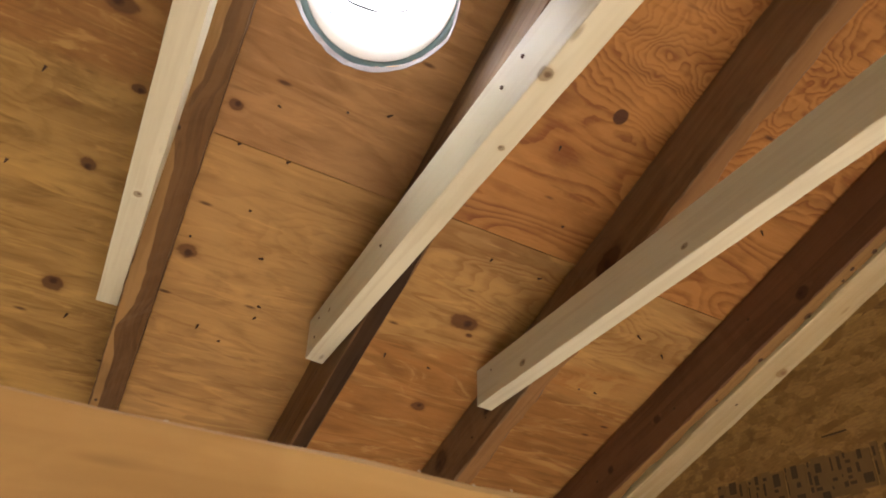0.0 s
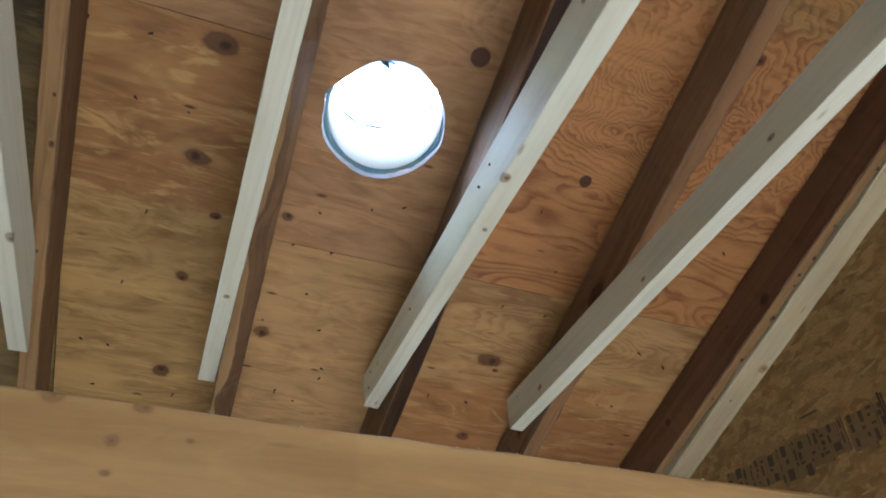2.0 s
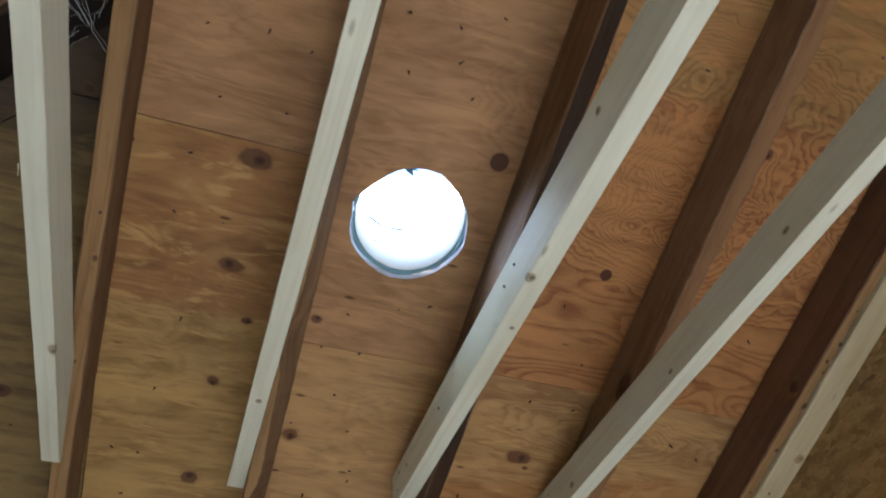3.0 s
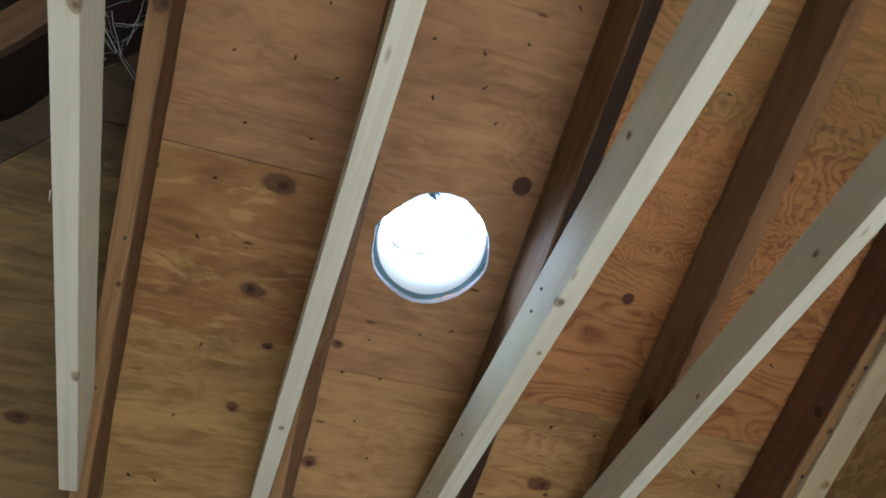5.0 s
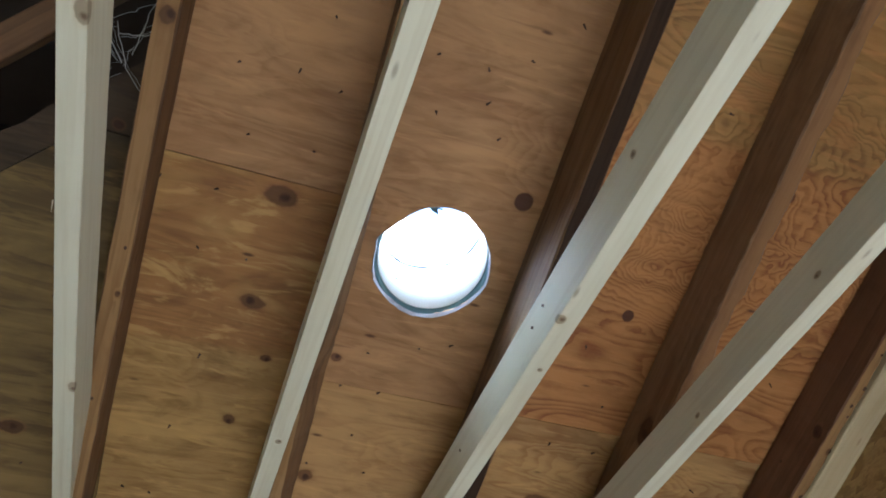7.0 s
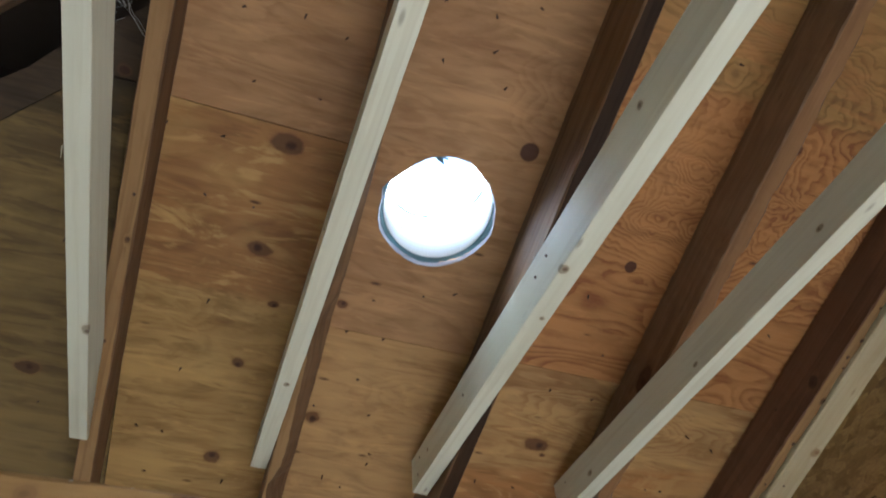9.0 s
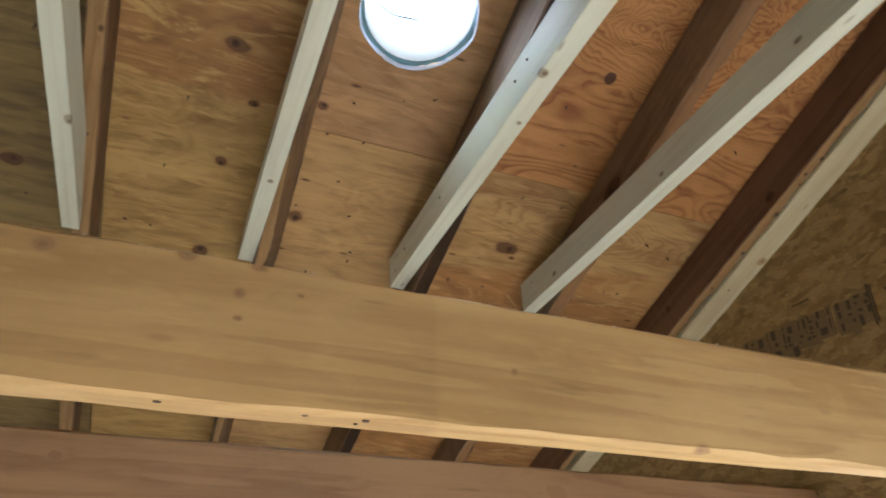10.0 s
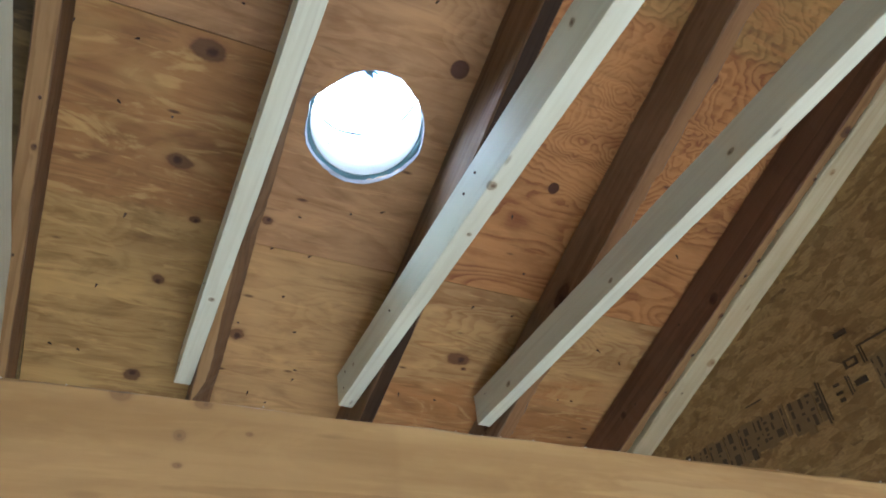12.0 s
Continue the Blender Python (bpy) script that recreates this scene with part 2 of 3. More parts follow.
m_rafter_mid = wood("weathered_fir", (0.235, 0.143, 0.076), (0.120, 0.066, 0.034), knots=[(1.20, 0.0, 0.09, 0.030), (1.44, 0.0, 0.07, 0.012), (1.62, 0.0, 0.10, 0.010), (1.93, 0.0, 0.05, 0.028), (0.9, 0.0, 0.06, 0.012)], mottle=0.5, **rafter_opts)
edge_opts = dict(ring=6.0, across=20.0, along=0.5, contrast=0.6, stain=(0.17, 0.080, 0.030), stain_amount=0.5, specks=0.9, rough=0.6, relief=0.3)
m_edge = wood("sawn_fir_edge", (0.33, 0.190, 0.074), (0.17, 0.085, 0.028), knots=[(2.545, 0.022, 0.0, 0.016), (2.0, 0.03, 0.0, 0.008)], **edge_opts)
m_edge_brown = wood("brown_fir_edge", (0.30, 0.155, 0.062), (0.15, 0.072, 0.028), **edge_opts)
m_edge_dark = wood("near_black_fir_edge", (0.040, 0.023, 0.014), (0.018, 0.010, 0.006), spec=0.08, **edge_opts)
beam_opts = dict(ring=7.0, across=14.0, along=0.6, contrast=0.75, knot_col=(0.27, 0.15, 0.07), rim_col=(0.36, 0.205, 0.095),
                 stain_amount=0.7, specks=0.35, rough=0.6, relief=0.15, bend=0.012, mottle=0.22)
# second band paints the light's falloff toward the left end into the wood
m_beam = wood("planed_fir", (0.62, 0.400, 0.165), (0.45, 0.258, 0.094), stain=(0.33, 0.18, 0.068),
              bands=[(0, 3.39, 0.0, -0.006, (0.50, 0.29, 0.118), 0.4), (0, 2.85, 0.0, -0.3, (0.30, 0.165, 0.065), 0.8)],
              knots=[(3.183, 0.0, 0.112, 0.0055), (3.243, 0.0, 0.120, 0.0028), (3.185, 0.0, 0.085, 0.003), (3.009, 0.0, 0.131, 0.009), (3.482, 0.0, 0.068, 0.004),
                     (3.725, 0.004, 0.0, 0.009), (3.13, 0.0, 0.146, 0.009), (3.20, 0.0, 0.145, 0.006), (2.93, 0.0, 0.146, 0.007)], **beam_opts)
m_beam_far = wood("browned_fir", (0.34, 0.192, 0.090), (0.21, 0.110, 0.048), stain=(0.24, 0.125, 0.055),
                  knots=[(0.26 - LEFT_X, 0.0, 0.09, 0.02), (-0.62 - LEFT_X, 0.0, 0.10, 0.01)], **beam_opts)
m_gable_pine = wood("gable_pine", (0.60, 0.50, 0.30), (0.45, 0.33, 0.165), ring=6.0, across=14.0, along=0.5, contrast=0.5,
                    knots=[(1.60, 0.055, 0.0, 0.013), (2.2, 0.02, 0.0, 0.008)], knot_col=(0.28, 0.16, 0.07), rough=0.6)
PLY_KNOTS = dict(
    left=[(-0.505, 0.126, 0, 0.020), (-0.493, -0.172, 0, 0.017), (-0.498, -0.480, 0, 0.021), (-0.490, -0.730, 0, 0.024), (-0.60, 0.42, 0, 0.02), (-0.444, -0.349, 0, 0.011)],
    middle=[(-0.286, -0.053, 0, 0.019), (-0.290, -0.389, 0, 0.012)],
    right=[(0.316, -0.093, 0, 0.022), (0.342, -0.063, 0, 0.006), (0.335, 0.193, 0, 0.014)],
    high=[(0.529, -1.007, 0, 0.013), (0.597, -1.025, 0, 0.014), (0.47, -0.86, 0, 0.015)],
)


def plywood(name, light, dark, knots, contrast, **more):
    opts = dict(ring=8.0, across=8.0, along=1.25, stain=(0.21, 0.10, 0.042), stain_amount=0.55, knot_col=(0.055, 0.019, 0.009), rim_col=(0.20, 0.085, 0.032), specks=0.8, rough=0.64, relief=0.2, swirl=0.7, mottle=0.55)
    opts.update(more)
    # years of dust dull every sheet alike
    dusty = lambda tone: tuple(c * k for c, k in zip(tone, (0.86, 0.855, 0.80)))
    light, dark, opts["stain"] = dusty(light), dusty(dark), dusty(opts["stain"])
    opts["bands"] = [(*b[:4], dusty(b[4]), b[5]) for b in opts.get("bands", ())]
    return wood(name, light, dark, contrast=contrast, knots=knots, **opts)


m_ply_yellow = plywood("plywood_yellow", (0.51, 0.310, 0.108), (0.27, 0.132, 0.040), PLY_KNOTS["left"], 0.62, stain=(0.25, 0.105, 0.033), stain_amount=0.7, mottle=0.9,
                       bands=[(1, -0.362, 0.02, -0.018, (0.39, 0.175, 0.058), 0.85)], figures=[(-0.76, -0.30, 0.26, 0.07, 6.0)])
m_ply_pink = plywood("plywood_pink", (0.48, 0.264, 0.118), (0.29, 0.132, 0.053), PLY_KNOTS["left"] + PLY_KNOTS["middle"], 0.55, stain_amount=0.7, mottle=0.75, plugs=[(0.008, -0.853, 0.0215)], figures=[(0.06, -1.0, 0.11, 0.12, 5.0), (-0.73, -1.02, 0.18, 0.06, 4.0)])
m_ply_pale = plywood("plywood_pale", (0.57, 0.335, 0.138), (0.36, 0.176, 0.062), PLY_KNOTS["middle"] + PLY_KNOTS["right"], 0.58, mottle=0.75,
                     figures=[(0.06, -0.16, 0.22, 0.07, 5.0)])
m_ply_pale_right = plywood("plywood_pale_orange", (0.56, 0.33, 0.128), (0.33, 0.145, 0.045), PLY_KNOTS["right"], 0.68, mottle=0.7,
                           bands=[(1, 0.05, 0.19, 0.02, (0.50, 0.22, 0.068), 0.85)], figures=[(0.55, -0.20, 0.30, 0.08, 6.0)])
m_ply_orange = plywood("plywood_orange", (0.53, 0.245, 0.080), (0.25, 0.080, 0.022), PLY_KNOTS["high"], 0.95, ring=15.0, across=6.0, along=2.0, detail=1.2, mottle=0.45, plugs=[(0.344, -0.654, 0.0155)],
                       figures=[(0.55, -1.00, 0.34, 0.22, 12.0), (0.56, -0.78, 0.36, 0.13, 9.0)],
                       bands=[(1, -1.092, 0.0, -0.022, (0.46, 0.262, 0.085), 0.88)])
# weathered tone; its band darkens softly to near black upslope
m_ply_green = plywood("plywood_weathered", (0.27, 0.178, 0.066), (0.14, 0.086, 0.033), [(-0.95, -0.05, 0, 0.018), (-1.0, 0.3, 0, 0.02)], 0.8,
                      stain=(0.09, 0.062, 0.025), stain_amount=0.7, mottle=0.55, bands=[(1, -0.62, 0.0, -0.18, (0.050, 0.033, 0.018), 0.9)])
m_ply_dark = plywood("plywood_near_black", (0.075, 0.048, 0.026), (0.034, 0.022, 0.013), [(-0.82, -0.79, 0, 0.012)], 0.8)
m_splinter = plain("pale_splinter", (0.66, 0.58, 0.40), (0.74, 0.66, 0.48), 60.0)
m_osb = osb()

m_ink = plain("stamp_ink", (0.034, 0.024, 0.016), (0.11, 0.070, 0.034), 90.0, 0.7)
m_wash = plain("faded_stamp_ink", (0.115, 0.074, 0.034), (0.27, 0.172, 0.070), 45.0, 0.7)
m_concrete = plain("concrete", (0.34, 0.33, 0.305), (0.44, 0.43, 0.40), 14.0, 0.85)
m_wall = plain("bare_sheathing_wall", (0.52, 0.44, 0.33), (0.63, 0.55, 0.43), 9.0, 0.75)
m_tube = plain("white_coated_metal", (0.86, 0.88, 0.88), (0.92, 0.93, 0.93), 12.0, 0.35, 0.0, 0.05)
m_gasket = plain("teal_sealant", (0.09, 0.18, 0.21), (0.20, 0.32, 0.35), 60.0, 0.6)
m_seam = plain("dark_seam", (0.004, 0.006, 0.007), (0.012, 0.015, 0.016), 60.0, 0.9)
m_torn = plain("torn_membrane", (0.20, 0.19, 0.20), (0.42, 0.40, 0.41), 80.0, 0.8)
m_nail = plain("rusty_nail", (0.05, 0.03, 0.02), (0.14, 0.08, 0.05), 200.0, 0.6, 0.6)
m_void = plain("near_black_cover", (0.020, 0.014, 0.010), (0.05, 0.035, 0.024), 18.0, 0.9)
m_ground = plain("bare_earth", (0.11, 0.092, 0.070), (0.17, 0.145, 0.11), 4.0, 0.95)


def dome_glass():
    n = Nodes("clear_acrylic")
    n.b.inputs["Transmission Weight"].default_value = 1.0
    n.b.inputs["IOR"].default_value = 1.02
    return n.done((0.97, 0.99, 1.0), 0.05, 0.3)


def silk():
    n = Nodes("cobweb_silk")
    return n.done((0.55, 0.55, 0.52), 0.8)


# ---- mesh helpers ----
def part(name, bm, material, parent=None, label="", at=None, smooth=False):
    me = bpy.data.meshes.new(name)
    bmesh.ops.recalc_face_normals(bm, faces=bm.faces)
    bm.to_mesh(me)
    bm.free()
    for mat in material if isinstance(material, (list, tuple)) else [material]:
        me.materials.append(mat)
    if smooth:
        me.shade_smooth()
    ob = new(name, me)
    if at is not None:
        ob.matrix_world = at
    if parent:
        ob.parent = parent
    if label:
        ob["label"] = label
    return ob


def empty(name, m=None):
    ob = new(name)
    ob.empty_display_size = 0.05
    if m is not None:
        ob.matrix_world = m
    return ob


def box(bm, lo, hi):
    r = bmesh.ops.create_cube(bm, size=1.0)
    for v in r["verts"]:
        v.co = Vector([lo[k] + (v.co[k] + 0.5) * (hi[k] - lo[k]) for k in range(3)])
    return r["verts"]


def lumber(length, w, h, seed=0, chamfer=0.003, rough=0.0006, bow=0.0, wane=None, step=0.05, twist=(0.0, 0.0)):
    """A sawn piece: x 0 to length, y 0 to w, z 0 to h, with eased and slightly uneven edges.
    wane(x): how much is missing from the lower edge at y = w. The underside takes the second material.
    twist: lean of the section at the start, and its growth a metre."""
    rng = random.Random(seed)
    bm = bmesh.new()
    count = max(2, int(length / step))
    rings = []
    for i in range(count + 1):
        x = length * i / count
        c = chamfer * rng.uniform(0.6, 1.4)
        miss = wane(x) if wane else 0.0
        prof = [(0, c), (0, h - c), (c, h), (w - c, h), (w, h - c), (w, c + miss * 1.3), (w - c - miss, 0), (c, 0)]
        side = bow * math.sin(math.pi * x / length)
        ring = []
        lean = math.sin(twist[0] + twist[1] * x)
        prof = [(y + (h - z) * lean, z - y * lean) for y, z in prof]
        for y, z in prof:
            ring.append(bm.verts.new((x, y + side + rng.uniform(-rough, rough), z + rng.uniform(-rough, rough))))
        rings.append(ring)
    for p, q in zip(rings, rings[1:]):
        for k in range(8):
            bm.faces.new((p[k], p[(k + 1) % 8], q[(k + 1) % 8], q[k])).material_index = 1 if k == 6 else 0
    bm.faces.new(rings[0])
    bm.faces.new(list(reversed(rings[-1])))
    return bm


def along(origin, xdir, zdir=(0, 0, 1)):
    """A pose with local x along xdir and local z near zdir."""
    x = Vector(xdir).normalized()
    y = Vector(zdir).cross(x).normalized()
    z = x.cross(y)
    m = Matrix((x, y, z)).transposed().to_4x4()
    m.translation = Vector(origin)
    return m


def roof_pt(x, s, n=0.0):
    return ROOF @ Vector((x, s, n))


# ---- the setting ----
T = 0.10


def slab(name, lo, hi, material, label, category):
    bm = bmesh.new()
    box(bm, lo, hi)
    return tagged(part(name, bm, material), label, category, kind="structure")


slab("floor", (LEFT_X, BACK_Y, FLOOR_Z - T), (GABLE_X, EAVE_Y, FLOOR_Z), m_concrete, "bare grey concrete floor of the outbuilding", "floor")
slab("ground", (-60, -60, FLOOR_Z - T - 0.06), (60, 60, FLOOR_Z - T - 0.01), m_ground, "dark bare earth outside the outbuilding", "ground")


def roof_z(y):
    return -math.tan(SLOPE) * (y if y >= RIDGE_Y else 2 * RIDGE_Y - y)


def gable(name, x0, x1, material, label, door=None):
    """A wall across the building up to both roof slopes, with a doorway if given (y0, y1, top)."""
    bm = bmesh.new()
    up = 0.012
    if door:
        y0, y1, top = door
        cols = sorted([BACK_Y, y0, RIDGE_Y, y1, EAVE_Y])
    else:
        cols = [BACK_Y, RIDGE_Y, EAVE_Y]
    for a, b in zip(cols, cols[1:]):
        low = door[2] if door and a >= door[0] - 1e-6 and b <= door[1] + 1e-6 else FLOOR_Z
        vs = [(a, low), (b, low), (b, roof_z(b) + up), (a, roof_z(a) + up)]
        f = [bm.verts.new((x0, y, z)) for y, z in vs]
        g = [bm.verts.new((x1, y, z)) for y, z in vs]
        bm.faces.new(f)
        bm.faces.new(g)
        for k in range(4):
            bm.faces.new((f[k], f[(k + 1) % 4], g[(k + 1) % 4], g[k]))
    return tagged(part(name, bm, material), label, "wall", kind="structure")


# the doorway is assumed, placed unseen so a sun patch lights the floor
wall_gable = gable("wall_gable", GABLE_X, GABLE_X + 0.012, m_osb, "brown oriented strand board gable wall with dark stamps", (-2.75, -0.35, -0.80))
gable("wall_far", LEFT_X - T, LEFT_X, m_wall, "bare wooden wall closing the outbuilding")
slab("wall_eave", (LEFT_X, EAVE_Y, FLOOR_Z), (GABLE_X, EAVE_Y + T, roof_z(EAVE_Y) - 0.02), m_wall, "bare wooden wall under the eave", "wall")
slab("wall_back", (LEFT_X, BACK_Y - T, FLOOR_Z), (GABLE_X, BACK_Y, roof_z(EAVE_Y) - 0.02), m_wall, "bare wooden wall at the back", "wall")

# the slope behind the camera, plain
bm = bmesh.new()
box(bm, (LEFT_X - T, -0.2, 0.002), (GABLE_X + 0.1, (RIDGE_Y - BACK_Y + 0.2) / math.cos(SLOPE), 0.018))
back = part("roof_back", bm, m_wall, at=Matrix.Translation((0, RIDGE_Y, roof_z(RIDGE_Y))) @ Matrix.Rotation(SLOPE, 4, "X") @ Matrix.Diagonal((1, -1, 1, 1)))
tagged(back, "bare wooden roof deck of the other slope", "roof", kind="structure")

# ---- roof deck of plywood sheets ----
HOLE = (-0.142, -0.668, 0.127)     # x, down the slope, radius
PLY = 0.0125
TOP_S = RIDGE_Y / math.cos(SLOPE)
LOW_S = (EAVE_Y + 0.3) / math.cos(SLOPE)
RIM = [(-180, 0.130), (-169, 0.1375), (-157, 0.127), (-140, 0.1215), (-112, 0.128), (-80, 0.132), (-55, 0.1265), (-10, 0.128), (12, 0.1325), (25, 0.127),
       (62, 0.127), (96, 0.130), (120, 0.1275), (147, 0.134), (171, 0.131), (180, 0.130)]


def rim_radius(a):
    """The rough cut of the hole: radius at the angle a."""
    d = (math.degrees(a) + 180.0) % 360.0 - 180.0
    for (a0, r0), (a1, r1) in zip(RIM, RIM[1:]):
        if a0 <= d <= a1:
            return r0 + (r1 - r0) * (d - a0) / (a1 - a0)
    return HOLE[2]


deck = empty("roof_deck", ROOF)
tagged(deck, "brown plywood roof sheathing seen from below", "roof", kind="structure")


def sheet(x0, x1, s0, s1, material, lift=0.0, hole=None, ragged=0.0, seed=1):
    """A plywood sheet between x0 and x1, s0 (upslope) and s1, its underside at z = lift."""
    rng = random.Random(seed)
    bm = bmesh.new()
    outer = []
    nx, ns = 10, 14
    upper = s0 if callable(s0) else (lambda x: s0)
    if callable(s0):
        nx = 60
    for k in range(nx):
        x = x0 + (x1 - x0) * k / nx
        outer.append((x, upper(x) + (rng.uniform(-ragged, ragged) if ragged and k else 0)))
    lower = s1 if callable(s1) else (lambda x: s1)
    s0, s00, s1, s10 = upper(x1), upper(x0), lower(x1), lower(x0)
    for k in range(ns):
        outer.append((x1, s0 + (s1 - s0) * k / ns))
    for k in range(nx):
        outer.append((x1 + (x0 - x1) * k / nx, lower(x1 + (x0 - x1) * k / nx)))
    for k in range(ns):
        outer.append((x0, s10 + (s00 - s10) * k / ns))
    loops = [outer]
    if hole:
        hx, hs, r = hole
        loops.append([(hx + (rim_radius(a) + rng.uniform(-0.0012, 0.0012)) * math.cos(a), hs + (rim_radius(a) + rng.uniform(-0.0012, 0.0012)) * math.sin(a))
                      for a in [2 * math.pi * k / 72 for k in range(72)]])
    edges = []
    for lp in loops:
        vs = [bm.verts.new((x, s, lift)) for x, s in lp]
        edges += [bm.edges.new((vs[k], vs[(k + 1) % len(vs)])) for k in range(len(vs))]
    bmesh.ops.triangle_fill(bm, use_beauty=True, use_dissolve=False, edges=edges)
    r = bmesh.ops.extrude_face_region(bm, geom=list(bm.faces))
    for v in r["geom"]:
        if isinstance(v, bmesh.types.BMVert):
            v.co.z += PLY
    return part("plywood_sheet", bm, material, deck)


G = 0.0012
XL, XR1, XR3 = -0.750, -0.340, 0.064


def gap_edge(x):
    return min(-0.60, -0.72 - 0.9 * (x + 1.022))


def dark_edge(x):
    return max(-0.772, gap_edge(x) + 0.085)



sheets = [
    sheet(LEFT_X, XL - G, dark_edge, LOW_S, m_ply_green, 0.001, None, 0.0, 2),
    sheet(XL + G, XR1 - G, TOP_S, -0.766 - G, m_ply_pink, 0.0, None, 0, 3),
    sheet(XL + G, XR1 - G, -0.766 + G, LOW_S, m_ply_yellow, 0.0015, None, 0, 4),
    sheet(XR1 + G, XR3 - G, TOP_S, -0.322 - G, m_ply_pink, 0.0005, HOLE, 0, 5),
    sheet(XR1 + G, XR3 - G, -0.322 + G, LOW_S, m_ply_pale, 0.002, None, 0, 6),
    sheet(XR3 + G, GABLE_X + 0.1, TOP_S, -0.331 - G, m_ply_orange, 0.001, None, 0, 8),
    sheet(XR3 + G, GABLE_X + 0.1, -0.331 + G, LOW_S, m_ply_pale_right, 0.002, None, 0, 9),
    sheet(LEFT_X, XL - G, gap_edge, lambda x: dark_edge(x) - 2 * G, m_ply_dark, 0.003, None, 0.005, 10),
]

# felt and shingles over the deck
bm = bmesh.new()
edges = []
ring_h = [(HOLE[0] + (HOLE[2] + 0.014) * math.cos(2 * math.pi * k / 40), HOLE[1] + (HOLE[2] + 0.014) * math.sin(2 * math.pi * k / 40)) for k in range(40)]
for lp in ([(XL - 0.004, TOP_S), (GABLE_X + 0.1, TOP_S), (GABLE_X + 0.1, LOW_S), (LEFT_X - 0.1, LOW_S), (LEFT_X - 0.1, -0.585), (XL - 0.004, -0.585)], ring_h):
    vs = [bm.verts.new((x, y, PLY + 0.003)) for x, y in lp]
    edges += [bm.edges.new((vs[k], vs[(k + 1) % len(vs)])) for k in range(len(vs))]
bmesh.ops.triangle_fill(bm, use_beauty=True, use_dissolve=False, edges=edges)
r = bmesh.ops.extrude_face_region(bm, geom=list(bm.faces))
for v in r["geom"]:
    if isinstance(v, bmesh.types.BMVert):
        v.co.z += 0.006
tagged(part("roof_covering", bm, m_void, at=ROOF), "dark roofing felt over the plywood deck", "roof", kind="structure")

# added closed box that keeps the gap black, upslope of the weathered sheet
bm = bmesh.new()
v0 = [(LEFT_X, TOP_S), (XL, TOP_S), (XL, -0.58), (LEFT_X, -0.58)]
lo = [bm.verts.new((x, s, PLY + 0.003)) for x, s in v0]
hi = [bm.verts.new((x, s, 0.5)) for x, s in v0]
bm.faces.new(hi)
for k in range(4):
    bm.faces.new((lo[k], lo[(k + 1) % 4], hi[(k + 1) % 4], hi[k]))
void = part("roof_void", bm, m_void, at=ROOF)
tagged(void, "added near-black box keeping light out of a gap in the sheathing", "roof", kind="structure")

# ---- rafters ----
R_LEN = LOW_S - TOP_S


RD = 0.140


def rafter(x, side, edge, label, seed, wane=None, w=0.040, depth=RD, skew=0.0):
    """x is its left face 0.4 m up the slope; skew: how far it drifts sideways per metre down the slope."""
    m = along(roof_pt(x + skew * (LOW_S + 0.4), LOW_S, -depth - 0.0005), ROOF.to_3x3() @ Vector((-skew, -1, 0)), ROOF.to_3x3() @ Vector((0, 0, 1)))
    ob = part("rafter", lumber(R_LEN, w, depth, seed, 0.003, 0.0008, 0.0, wane, 0.02 if wane else 0.05), [side, edge], at=m)
    return tagged(ob, label, "rafter", "rafters")


def scallops(x):
    """A waney edge that pinches in at knots."""
    u = (x - LOW_S) % 0.46
    return 0.027 + 0.017 * math.exp(-((u - 0.40) / 0.05) ** 2) + 0.004 * math.sin(11.0 * x)


def ragged_edge(x):
    return max(0.0, 0.004 + 0.003 * math.sin(9.0 * x) + 0.0025 * math.sin(31.0 * x + 1.0) + 0.002 * math.sin(83.0 * x))


tan_rafter = rafter(-0.780, m_rafter, m_edge, "aged orange-brown fir rafter under the plywood deck", 11, None, 0.041, 0.099, -0.03)
waney_rafter = rafter(-1 * S + 0.041, m_rafter, m_edge, "aged fir rafter with a tan scalloped waney edge", 12, scallops, 0.053)
dark_rafter = rafter(0.047, m_rafter, m_edge_dark, "aged brown fir rafter with a near-black underside", 13, None, 0.038, 0.168, -0.011)
mid_rafter = rafter(0.454, m_rafter_mid, m_edge_brown, "brown weathered fir rafter with dark knots", 14, ragged_edge, 0.046)
gable_rafter = rafter(0.873, m_rafter_dark, m_edge, "dark red-brown fir rafter with tan underside along the gable", 15, ragged_edge, 0.036, 0.133, -0.0079)

# ---- ceiling joists ----
J_LEN = 3.6


def joist(k, seed, dx, skew, pitch=0.0, twist=(0.0, 0.0)):
    mat = wood("new_pine_%d" % (k + 3), PINE, PINE_DARK, knots=JOIST_KNOTS[k], seed=1.3 * k, **pine_knot)
    m = along((k * S + dx, 0, JOIST_Z), (skew, -1, pitch))
    ob = part("ceiling_joist", lumber(J_LEN, W, H, seed, 0.0010, 0.0004, 0.0, None, 0.05, twist), [mat, mat], at=m)
    return tagged(ob, "pale new pine ceiling joist fixed to the side of a rafter", "joist", "ceiling joists")


first_joist = joist(-2, 21, 0.002, 0.021)
joists = [first_joist]
joists.append(joist(-1, 22, 0.0, 0.028))
joists.append(joist(0, 23, -0.0077, 0.0287, -0.0031, (0.0513, 0.0807)))
joists.append(joist(1, 24, -0.0088, 0.037, -0.0026, (0.0219, -0.0412)))

bm = bmesh.new()
bmesh.ops.create_cone(bm, cap_ends=True, segments=5, radius1=0.0012, radius2=0.0002, depth=0.030)
spl = part("splinter", bm, m_splinter, first_joist, "thin torn splinter")
